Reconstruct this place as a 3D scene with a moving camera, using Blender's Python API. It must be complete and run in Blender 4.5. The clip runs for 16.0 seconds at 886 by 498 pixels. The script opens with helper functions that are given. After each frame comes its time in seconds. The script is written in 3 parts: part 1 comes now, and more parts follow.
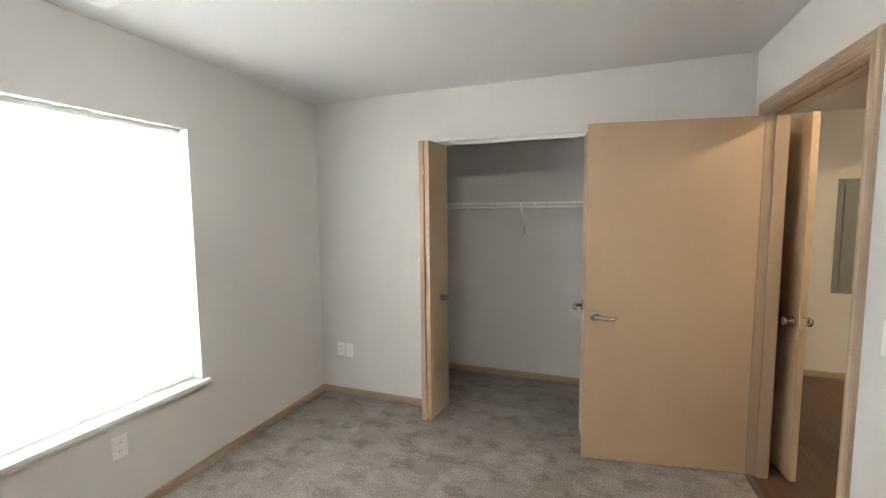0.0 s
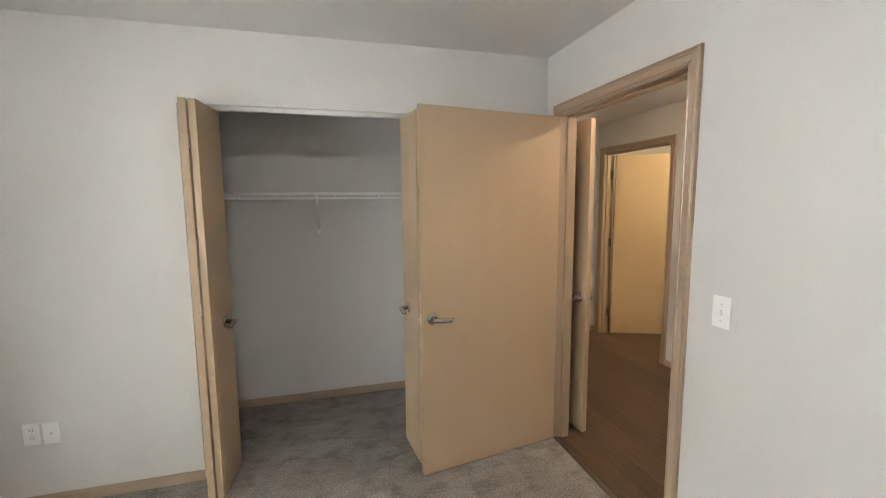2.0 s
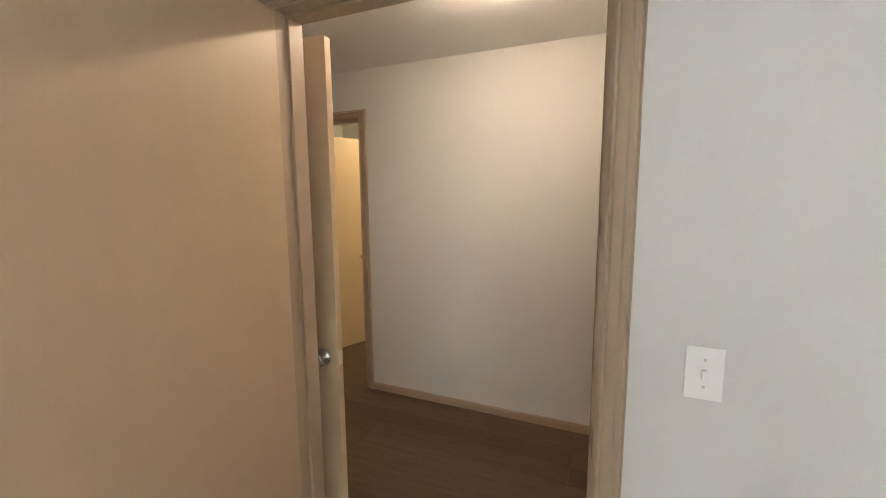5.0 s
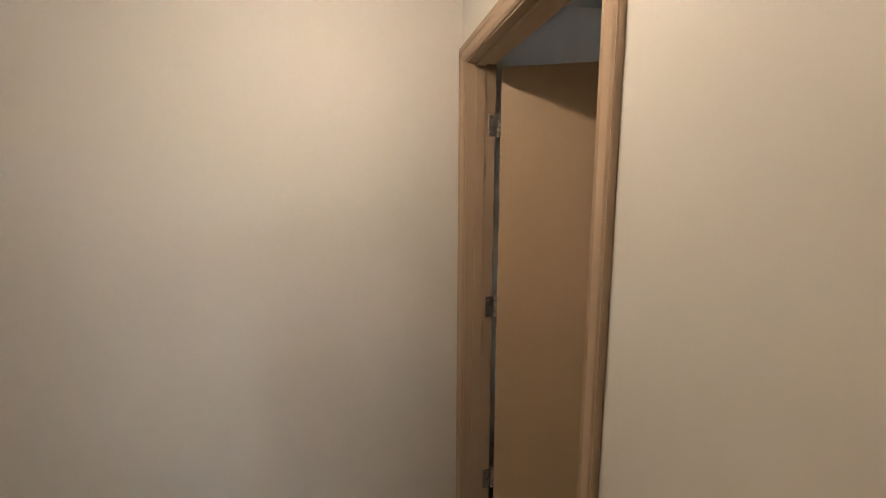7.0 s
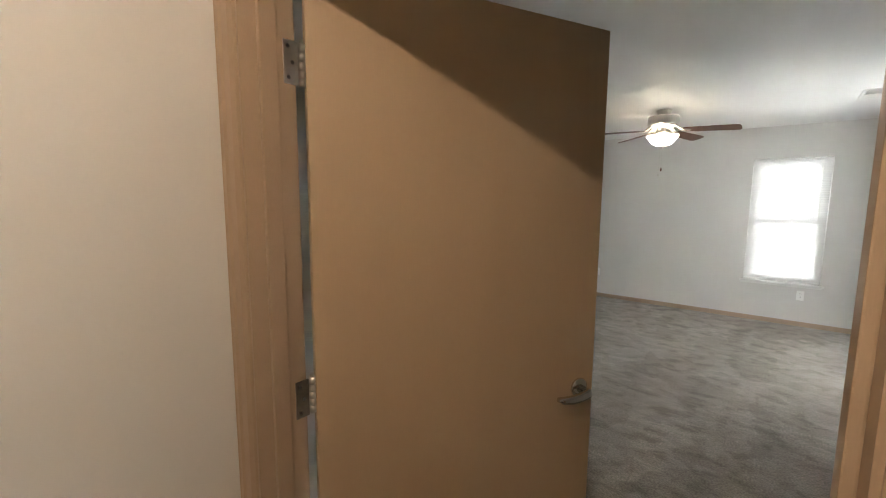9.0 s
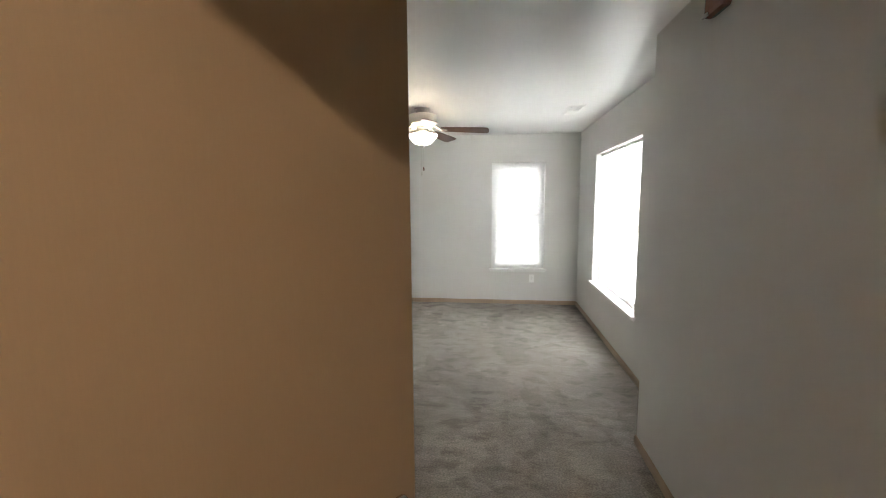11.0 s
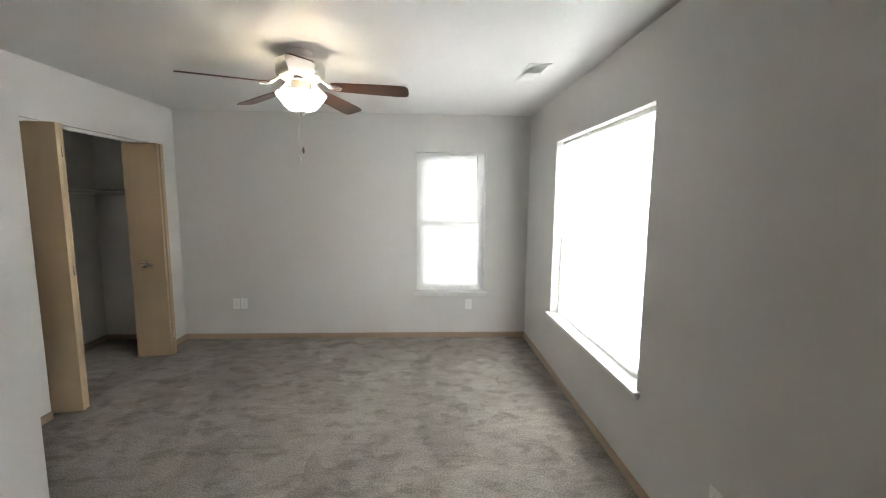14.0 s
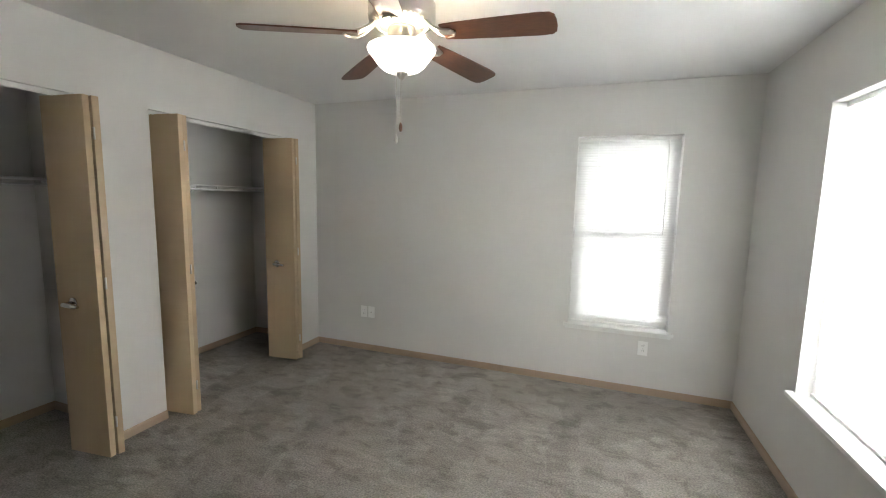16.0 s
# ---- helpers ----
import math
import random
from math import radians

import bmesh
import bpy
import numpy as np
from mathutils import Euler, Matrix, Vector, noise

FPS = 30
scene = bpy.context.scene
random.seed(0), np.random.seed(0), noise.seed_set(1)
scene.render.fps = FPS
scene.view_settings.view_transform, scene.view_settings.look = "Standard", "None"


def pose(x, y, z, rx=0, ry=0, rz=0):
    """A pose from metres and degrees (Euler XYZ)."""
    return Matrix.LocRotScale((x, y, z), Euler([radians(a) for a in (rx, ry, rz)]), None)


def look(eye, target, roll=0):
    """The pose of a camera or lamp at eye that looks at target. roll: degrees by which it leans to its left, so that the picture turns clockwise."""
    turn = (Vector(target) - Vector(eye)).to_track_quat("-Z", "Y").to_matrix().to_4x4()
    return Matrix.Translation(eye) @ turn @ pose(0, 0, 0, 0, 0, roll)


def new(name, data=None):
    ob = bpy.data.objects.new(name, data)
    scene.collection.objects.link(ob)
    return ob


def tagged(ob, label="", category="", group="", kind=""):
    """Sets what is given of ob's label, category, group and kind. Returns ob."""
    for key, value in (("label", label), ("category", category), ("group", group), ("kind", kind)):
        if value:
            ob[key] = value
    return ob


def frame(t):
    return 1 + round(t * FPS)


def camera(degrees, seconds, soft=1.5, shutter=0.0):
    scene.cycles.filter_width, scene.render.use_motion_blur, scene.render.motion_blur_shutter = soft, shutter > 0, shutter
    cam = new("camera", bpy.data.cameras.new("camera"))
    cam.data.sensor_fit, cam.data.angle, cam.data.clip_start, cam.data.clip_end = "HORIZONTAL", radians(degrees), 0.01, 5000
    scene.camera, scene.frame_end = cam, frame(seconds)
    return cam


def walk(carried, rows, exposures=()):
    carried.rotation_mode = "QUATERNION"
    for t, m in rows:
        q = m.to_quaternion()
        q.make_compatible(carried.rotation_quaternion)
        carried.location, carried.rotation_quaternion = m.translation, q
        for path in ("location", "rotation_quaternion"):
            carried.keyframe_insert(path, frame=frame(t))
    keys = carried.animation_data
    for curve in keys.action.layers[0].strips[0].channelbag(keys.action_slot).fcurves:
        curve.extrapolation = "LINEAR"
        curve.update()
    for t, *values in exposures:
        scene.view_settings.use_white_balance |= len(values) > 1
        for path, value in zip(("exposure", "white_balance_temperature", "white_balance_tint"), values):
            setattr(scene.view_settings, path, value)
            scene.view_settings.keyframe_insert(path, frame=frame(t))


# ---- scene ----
cam = camera(93.8, 16.0, soft=1.1)
PATH = [
    (0, (-0.074, -0.234, 1.539), (-0.763, 1.636, 1.364), -0.5),
    (0.5, (-0.24, -0.203, 1.562), (-0.646, 1.746, 1.367), -0.5),
    (1, (-0.391, -0.101, 1.559), (-0.502, 1.885, 1.353), -0.6),
    (1.5, (-0.502, 0.057, 1.548), (-0.306, 2.035, 1.334), -0.5),
    (2, (-0.582, 0.237, 1.55), (-0.064, 2.155, 1.321), -0.5),
    (2.5, (-0.63, 0.441, 1.543), (0.144, 2.271, 1.309), -0.6),
    (3, (-0.61, 0.669, 1.545), (0.438, 2.355, 1.302), -0.6),
    (3.5, (-0.571, 0.906, 1.545), (0.716, 2.416, 1.293), -0.5),
    (4, (-0.501, 1.143, 1.531), (0.996, 2.445, 1.274), -0.7),
    (4.5, (-0.384, 1.367, 1.522), (1.292, 2.426, 1.261), -0.5),
    (5, (-0.206, 1.558, 1.52), (1.607, 2.359, 1.254), -0.4),
    (7.3, (0.821, 2.027, 1.553), (2.706, 1.413, 1.289), 0.1),
    (7.5, (0.913, 2.012, 1.554), (2.763, 1.296, 1.296), -0.0),
    (8, (1.137, 1.993, 1.552), (2.843, 0.981, 1.296), -0.2),
    (8.5, (1.341, 2.0, 1.552), (2.829, 0.691, 1.281), 0.5),
    (9, (1.487, 1.94, 1.533), (2.74, 0.4, 1.291), 0.4),
    (9.5, (1.594, 1.865, 1.536), (2.587, 0.145, 1.297), 0.4),
    (10, (1.692, 1.759, 1.535), (2.392, -0.099, 1.3), 0.3),
    (12.3, (1.84, 0.68, 1.554), (1.735, -1.302, 1.313), -0.1),
    (12.5, (1.856, 0.565, 1.564), (1.712, -1.415, 1.32), 0.2),
    (13, (1.816, 0.299, 1.571), (1.634, -1.676, 1.316), 0.2),
    (13.5, (1.778, 0.062, 1.567), (1.601, -1.914, 1.314), 0.3),
    (14, (1.742, -0.151, 1.552), (1.646, -2.135, 1.311), 0.5),
    (14.5, (1.715, -0.374, 1.545), (1.801, -2.358, 1.308), 0.7),
    (15, (1.691, -0.602, 1.549), (1.995, -2.564, 1.314), 0.8),
    (15.5, (1.67, -0.864, 1.551), (2.152, -2.791, 1.313), 1.0),
    (16, (1.658, -1.123, 1.533), (2.334, -2.99, 1.293), 1.2),
]
walk(cam, [(t, look(eye, target, roll)) for t, eye, target, roll in PATH],
     [(0, 1.45), (2.5, 1.40), (4.0, 1.22), (5.2, 1.16), (7.3, 1.06), (8.5, 1.18), (10.0, 1.28), (12.5, 1.22), (14.0, 1.15), (16.0, 1.19)])

# ---- world and light ----
world = bpy.data.worlds.new("sky")
scene.world = world
world.use_nodes = True
wn = world.node_tree.nodes
sky = wn.new("ShaderNodeTexSky")
sky.sky_type, sky.sun_disc = "NISHITA", False
sky.sun_elevation, sky.sun_rotation = radians(40), radians(200)
wn["Background"].inputs["Strength"].default_value = 0.12
world.node_tree.links.new(sky.outputs[0], wn["Background"].inputs["Color"])


def area(name, eye, target, w, h, watts, colour):
    data = bpy.data.lights.new(name, "AREA")
    data.shape, data.size, data.size_y, data.energy, data.color = "RECTANGLE", w, h, watts, colour
    ob = new(name, data)
    ob.matrix_world = look(eye, target)
    return ob


DAY = (0.975, 0.985, 1.0)
area("daylight_west_small_room", (-2.46, 0.768, 1.30), (0, 0.768, 1.30), 1.50, 1.50, 180, DAY)
area("daylight_west_large_room", (0.40, -2.99, 1.30), (3, -2.99, 1.30), 1.50, 1.50, 262, DAY)
area("daylight_south_large_room", (1.438, -4.875, 1.30), (1.438, 0, 1.30), 0.94, 1.72, 27, DAY)


def bulb(name, place, watts, colour, size):
    data = bpy.data.lights.new(name, "POINT")
    data.energy, data.color, data.shadow_soft_size = watts, colour, size
    new(name, data).location = place


bulb("fan_bulb", (2.50, -2.86, 2.150), 2.6, (1.0, 0.84, 0.62), 0.03)
# unseen warm point light without a fixture, added to brighten the far door
bulb("far_room_fill", (3.4, 3.0, 2.3), 17, (1.0, 0.79, 0.46), 0.06)

# ---- materials ----


def material(name, colour, rough=0.6, metal=0.0, vary=0.06, scale=3.0, grain=0.0, grain_scale=200.0, bump=0.0, bump_scale=300.0,
             stretch=(1, 1, 1), second=None, random_tint=0.0, spec=0.5, coat=0.0, mottle=None, pile=0.0):
    """A surface with slow blotches, fine grain and relief, in metres."""
    m = bpy.data.materials.new(name)
    m.use_nodes = True
    nt = m.node_tree
    n, l = nt.nodes, nt.links
    b = n["Principled BSDF"]
    b.inputs["Roughness"].default_value, b.inputs["Metallic"].default_value = rough, metal
    b.inputs["Specular IOR Level"].default_value, b.inputs["Coat Weight"].default_value = spec, coat
    co = n.new("ShaderNodeTexCoord")
    mp = n.new("ShaderNodeMapping")
    mp.inputs["Scale"].default_value = stretch
    l.new(co.outputs["Object"], mp.inputs["Vector"])

    def tex(sc, detail=4.0, distort=0.0):
        t = n.new("ShaderNodeTexNoise")
        t.inputs["Scale"].default_value, t.inputs["Detail"].default_value, t.inputs["Distortion"].default_value = sc, detail, distort
        l.new(mp.outputs[0], t.inputs["Vector"])
        return t.outputs["Fac"]

    def mix(fac, a, c):
        x = n.new("ShaderNodeMix")
        x.data_type = "RGBA"
        l.new(fac, x.inputs["Factor"])
        for sock, v in ((x.inputs[6], a), (x.inputs[7], c)):
            if hasattr(v, "is_output"):
                l.new(v, sock)
            else:
                sock.default_value = (*v, 1)
        return x.outputs[2]

    def ramp(fac, lo, hi):
        r = n.new("ShaderNodeMapRange")
        r.inputs["From Min"].default_value, r.inputs["From Max"].default_value = lo, hi
        l.new(fac, r.inputs["Value"])
        return r.outputs[0]

    dark = tuple(c * (1 - vary) for c in colour)
    light = tuple(min(1, c * (1 + vary)) for c in colour)
    col = mix(ramp(tex(scale), 0.3, 0.7), dark, light)
    if mottle:
        sc, strength, lo, hi = mottle
        col = mix(ramp(tex(sc, 9.0, 0.15), lo, hi), tuple(c * (1 - strength) for c in colour), col)
    if pile:
        # short brushed streaks where the nap lies over
        mp2 = n.new("ShaderNodeMapping")
        mp2.inputs["Scale"].default_value, mp2.inputs["Rotation"].default_value = (3.2, 11.0, 1.0), (0, 0, 0.6)
        l.new(co.outputs["Object"], mp2.inputs["Vector"])
        t2 = n.new("ShaderNodeTexNoise")
        t2.inputs["Scale"].default_value, t2.inputs["Detail"].default_value, t2.inputs["Distortion"].default_value = 1.3, 6.0, 1.6
        l.new(mp2.outputs[0], t2.inputs["Vector"])
        col = mix(ramp(t2.outputs["Fac"], 0.40, 0.56), tuple(c * (1 - pile) for c in colour), col)
        # patches where the vacuum has turned the nap
        wob = n.new("ShaderNodeTexNoise")
        wob.inputs["Scale"].default_value, wob.inputs["Detail"].default_value = 5.0, 6.0
        l.new(co.outputs["Object"], wob.inputs["Vector"])
        add = n.new("ShaderNodeVectorMath")
        add.operation = "MULTIPLY_ADD"
        l.new(wob.outputs["Color"], add.inputs[0])
        add.inputs[1].default_value = (0.30, 0.30, 0.0)
        l.new(co.outputs["Object"], add.inputs[2])
        mp3 = n.new("ShaderNodeMapping")
        mp3.inputs["Scale"].default_value, mp3.inputs["Rotation"].default_value = (4.2, 1.5, 1.0), (0, 0, 0.25)
        l.new(add.outputs[0], mp3.inputs["Vector"])
        vo = n.new("ShaderNodeTexVoronoi")
        vo.inputs["Scale"].default_value = 1.0
        l.new(mp3.outputs[0], vo.inputs["Vector"])
        sep = n.new("ShaderNodeSeparateColor")
        l.new(vo.outputs["Color"], sep.inputs[0])
        gm = n.new("ShaderNodeMix")
        gm.data_type, gm.blend_type = "RGBA", "MULTIPLY"
        gm.inputs["Factor"].default_value = 1.0
        l.new(col, gm.inputs[6])
        l.new(mix(sep.outputs[0], (0.87, 0.87, 0.87), (1.10, 1.10, 1.10)), gm.inputs[7])
        col = gm.outputs[2]
    if second:
        col = mix(ramp(tex(grain_scale * 0.15, 6.0, 1.2), 0.42, 0.68), col, second)
    if grain:
        f = ramp(tex(grain_scale), 0.35, 0.65)
        g = n.new("ShaderNodeMix")
        g.data_type, g.blend_type = "RGBA", "MULTIPLY"
        g.inputs["Factor"].default_value = 1.0
        l.new(col, g.inputs[6])
        l.new(mix(f, (1 - grain,) * 3, (1 + grain * 0.3,) * 3), g.inputs[7])
        col = g.outputs[2]
    if random_tint:
        info = n.new("ShaderNodeObjectInfo")
        h = n.new("ShaderNodeHueSaturation")
        l.new(ramp(info.outputs["Random"], -1.0, 1.0), h.inputs["Fac"])
        v = n.new("ShaderNodeMapRange")
        v.inputs["To Min"].default_value, v.inputs["To Max"].default_value = 1 - random_tint, 1 + random_tint
        l.new(info.outputs["Random"], v.inputs["Value"])
        l.new(v.outputs[0], h.inputs["Value"])
        h.inputs["Fac"].default_value = 1.0
        for k in list(h.inputs["Fac"].links):
            l.remove(k)
        l.new(col, h.inputs["Color"])
        col = h.outputs[0]
    l.new(col, b.inputs["Base Color"])
    if bump:
        bm_ = n.new("ShaderNodeBump")
        bm_.inputs["Strength"].default_value, bm_.inputs["Distance"].default_value = bump, 0.004
        l.new(tex(bump_scale, 3.0), bm_.inputs["Height"])
        l.new(bm_.outputs[0], b.inputs["Normal"])
    return m


PAINT = material("greige_wall_paint", (0.70, 0.69, 0.665), 0.62, vary=0.02, scale=1.2, bump=0.05, bump_scale=160)
CEIL = material("ceiling_paint", (0.78, 0.78, 0.77), 0.40, vary=0.02, scale=1.0, bump=0.10, bump_scale=90)
WHITE = material("white_semigloss", (0.80, 0.80, 0.78), 0.35, vary=0.02)
VINYL = material("white_vinyl", (0.82, 0.82, 0.80), 0.4, vary=0.02)
PLASTIC = material("white_plastic", (0.90, 0.90, 0.88), 0.3, vary=0.01)
DARKSLOT = material("dark_slot", (0.03, 0.03, 0.03), 0.6)
DOOR = material("light_wood_door", (0.52, 0.382, 0.246), 0.45, vary=0.018, scale=1.2, grain=0.018, grain_scale=60, stretch=(6, 6, 0.35), bump=0.03, bump_scale=120)
TRIM = material("light_wood_trim", (0.42, 0.312, 0.218), 0.42, vary=0.02, scale=3.0, grain=0.035, grain_scale=160, stretch=(5, 5, 0.4), bump=0.04, bump_scale=120)
TRIMH = material("light_wood_trim_level", (0.42, 0.312, 0.218), 0.42, vary=0.02, scale=3.0, grain=0.035, grain_scale=160, stretch=(0.5, 0.5, 5), bump=0.04, bump_scale=120)
CARPET = material("grey_brown_carpet", (0.375, 0.347, 0.31), 0.95, vary=0.12, scale=1.6, grain=0.36, grain_scale=110, bump=1.0, bump_scale=170,
                  spec=0.1, mottle=(7.2, 0.33, 0.40, 0.53), pile=0.13, stretch=(0.85, 1.1, 1.0))
PLANK = material("dark_brown_vinyl_plank", (0.115, 0.068, 0.042), 0.40, vary=0.22, scale=5.0, grain=0.22, grain_scale=45, stretch=(7, 0.7, 1),
                 bump=0.05, bump_scale=90, random_tint=0.22)
JOINT = material("plank_joint", (0.03, 0.02, 0.015), 0.8)
NICKEL = material("satin_nickel", (0.62, 0.60, 0.56), 0.28, 1.0, vary=0.03)
CHROME = material("polished_chrome", (0.60, 0.59, 0.58), 0.07, 1.0, vary=0.02)
BRONZE = material("worn_dull_hinge_steel", (0.22, 0.20, 0.18), 0.4, 1.0, vary=0.12, scale=40)
WIRE = material("white_coated_wire", (0.90, 0.90, 0.89), 0.35)
GREYMETAL = material("grey_panel_paint", (0.21, 0.215, 0.215), 0.45, vary=0.03)
BLADE = material("walnut_fan_blade", (0.145, 0.058, 0.032), 0.38, vary=0.12, scale=6, grain=0.25, grain_scale=30, stretch=(0.8, 9, 9), coat=0.15)
REDWOOD = material("red_brown_lacquer", (0.15, 0.050, 0.032), 0.25, vary=0.1, scale=20)
OUTSIDE = material("outdoor_ground", (0.25, 0.27, 0.2), 0.9, vary=0.2)


def translucent(name, colour, share):
    m = bpy.data.materials.new(name)
    m.use_nodes = True
    n, l = m.node_tree.nodes, m.node_tree.links
    n.remove(n["Principled BSDF"])
    d, t, mx = n.new("ShaderNodeBsdfDiffuse"), n.new("ShaderNodeBsdfTranslucent"), n.new("ShaderNodeMixShader")
    d.inputs[0].default_value = t.inputs[0].default_value = (*colour, 1)
    mx.inputs[0].default_value = share
    l.new(d.outputs[0], mx.inputs[1])
    l.new(t.outputs[0], mx.inputs[2])
    l.new(mx.outputs[0], n["Material Output"].inputs[0])
    return m


def glowing(name, colour, strength):
    m = bpy.data.materials.new(name)
    m.use_nodes = True
    b = m.node_tree.nodes["Principled BSDF"]
    b.inputs["Base Color"].default_value = (*colour, 1)
    b.inputs["Emission Color"].default_value, b.inputs["Emission Strength"].default_value = (*colour, 1), strength
    b.inputs["Roughness"].default_value = 0.25
    return m


def clear(name):
    m = bpy.data.materials.new(name)
    m.use_nodes = True
    b = m.node_tree.nodes["Principled BSDF"]
    b.inputs["Transmission Weight"].default_value, b.inputs["Roughness"].default_value, b.inputs["IOR"].default_value = 1.0, 0.0, 1.45
    return m


SLAT = translucent("white_blind_slat", (0.86, 0.86, 0.85), 0.38)
GLASS = clear("window_glass")
BOWL = glowing("frosted_glass_bowl", (1.0, 0.93, 0.82), 2.6)
HALL_GLOBE = glowing("lit_hall_globe", (1.0, 0.78, 0.57), 790.0)
ROOM_GLOBE = glowing("lit_bedroom_globe", (1.0, 0.97, 0.93), 660.0)

# ---- mesh helpers ----


def box(bm, x0, y0, z0, x1, y1, z1, bevel=0.0):
    r = bmesh.ops.create_cube(bm, size=1.0)
    vs = r["verts"]
    for v in vs:
        v.co = Vector(((x0 + x1) / 2 + v.co.x * (x1 - x0), (y0 + y1) / 2 + v.co.y * (y1 - y0), (z0 + z1) / 2 + v.co.z * (z1 - z0)))
    if bevel:
        es = list({e for v in vs for e in v.link_edges})
        bmesh.ops.bevel(bm, geom=es, offset=bevel, segments=2, profile=0.6, affect="EDGES")
    return bm


def tube(bm, pts, radii, sides=10, flat=1.0):
    """A round bar through the points; flat squeezes it upright."""
    pts = [Vector(p) for p in pts]
    rings = []
    for i, p in enumerate(pts):
        d = (pts[min(i + 1, len(pts) - 1)] - pts[max(i - 1, 0)]).normalized()
        up = Vector((0, 0, 1)) if abs(d.z) < 0.9 else Vector((1, 0, 0))
        a = d.cross(up).normalized()
        b = a.cross(d).normalized()
        r = radii[i] if hasattr(radii, "__len__") else radii
        rings.append([bm.verts.new(p + a * r * math.cos(k * math.tau / sides) + b * r * flat * math.sin(k * math.tau / sides)) for k in range(sides)])
    for r0, r1 in zip(rings, rings[1:]):
        for k in range(sides):
            f = bm.faces.new((r0[k], r0[(k + 1) % sides], r1[(k + 1) % sides], r1[k]))
            f.smooth = True
    bm.faces.new(rings[0][::-1])
    bm.faces.new(rings[-1])
    return bm


def lathe(bm, profile, sides=40, centre=(0, 0, 0), smooth=True):
    """Turns (radius, height) pairs about the upright axis."""
    c = Vector(centre)
    rings = []
    for r, z in profile:
        r = max(r, 0.0005)
        rings.append([bm.verts.new(c + Vector((r * math.cos(k * math.tau / sides), r * math.sin(k * math.tau / sides), z))) for k in range(sides)])
    for r0, r1 in zip(rings, rings[1:]):
        for k in range(sides):
            f = bm.faces.new((r0[k], r0[(k + 1) % sides], r1[(k + 1) % sides], r1[k]))
            f.smooth = smooth
    return bm


def mesh_of(name, bm, mat):
    bmesh.ops.recalc_face_normals(bm, faces=bm.faces)
    me = bpy.data.meshes.new(name)
    bm.to_mesh(me)
    bm.free()
    me.materials.append(mat)
    return me


def part(name, bm, mat, parent, label=""):
    ob = new(name, mesh_of(name, bm, mat))
    ob.parent = parent
    return tagged(ob, label)


def share(name, me, parent, m=None):
    ob = new(name, me)
    ob.parent = parent
    if m is not None:
        ob.matrix_basis = m
    return ob


def structure(name, bm, mat, label, category):
    return tagged(new(name, mesh_of(name, bm, mat)), label, category, kind="structure")


def thing(name, label, category, m=None, group="", kind=""):
    ob = new(name)
    ob.empty_display_size = 0.05
    if m is not None:
        ob.matrix_basis = m
    return tagged(ob, label, category, group, kind)


def B():
    return bmesh.new()


def slab_wall(name, axis, a0, a1, t0, t1, z1, holes, label, mat=None):
    """A wall along axis from a0 to a1, t0 to t1 thick, with holes (u0, u1, z0, z1) cut through it."""
    us = sorted({a0, a1, *[h[0] for h in holes], *[h[1] for h in holes]})
    zs = sorted({0.0, z1, *[h[2] for h in holes], *[h[3] for h in holes]})
    full = lambda i, k: 0 <= i < len(us) - 1 and 0 <= k < len(zs) - 1 and not any(
        h[0] < (us[i] + us[i + 1]) / 2 < h[1] and h[2] < (zs[k] + zs[k + 1]) / 2 < h[3] for h in holes)
    put = (lambda u, t, z: (u, t, z)) if axis == "x" else (lambda u, t, z: (t, u, z))
    bm = B()

    def quad(*ps):
        bm.faces.new([bm.verts.new(put(*p)) for p in ps])
    for i in range(len(us) - 1):
        for k in range(len(zs) - 1):
            if not full(i, k):
                continue
            u0, u1, w0, w1 = us[i], us[i + 1], zs[k], zs[k + 1]
            for t in (t0, t1):
                quad((u0, t, w0), (u1, t, w0), (u1, t, w1), (u0, t, w1))
            if not full(i - 1, k):
                quad((u0, t0, w0), (u0, t1, w0), (u0, t1, w1), (u0, t0, w1))
            if not full(i + 1, k):
                quad((u1, t0, w0), (u1, t1, w0), (u1, t1, w1), (u1, t0, w1))
            if not full(i, k - 1):
                quad((u0, t0, w0), (u1, t0, w0), (u1, t1, w0), (u0, t1, w0))
            if not full(i, k + 1):
                quad((u0, t0, w1), (u1, t0, w1), (u1, t1, w1), (u0, t1, w1))
    bmesh.ops.remove_doubles(bm, verts=bm.verts, dist=0.0005)
    return structure(name, bm, mat or PAINT, label, "wall")


# ---- the shell ----
TOP = 2.44
HALL_TOP = 2.40
J = 0.019                                     # jamb board
D1 = (1.606, 2.526)                           # bedroom door, along y
D2 = (1.423, 2.330)                           # large bedroom door, along x
D3 = (3.381, 4.313)                           # far room door, along y
D4 = (3.21, 3.93)                             # hall cupboard door, along y
DH = 2.056
GREY = "smooth greige painted wall"
slab_wall("wall_small_room_west", "y", -1.19, 3.66, -2.435, -2.275, 2.5, [(0.0, 1.535, 0.55, 2.03)], GREY + " with a wide window")
slab_wall("wall_small_room_south", "x", -2.275, 0.78, -1.19, -1.05, 2.5, [], GREY)
slab_wall("wall_small_room_north", "x", -2.275, 0.78, 2.70, 2.82, 2.5, [(-1.32, 0.02, 0, 2.062)], GREY + " with a closet opening")
slab_wall("wall_between_small_room_and_hall", "y", -1.19, 4.52, 0.78, 0.88, 2.5,
          [(D1[0] - J, D1[1] + J, 0, DH + J), (D4[0] - J, D4[1] + J, 0, DH + J)], GREY + " with a doorway")
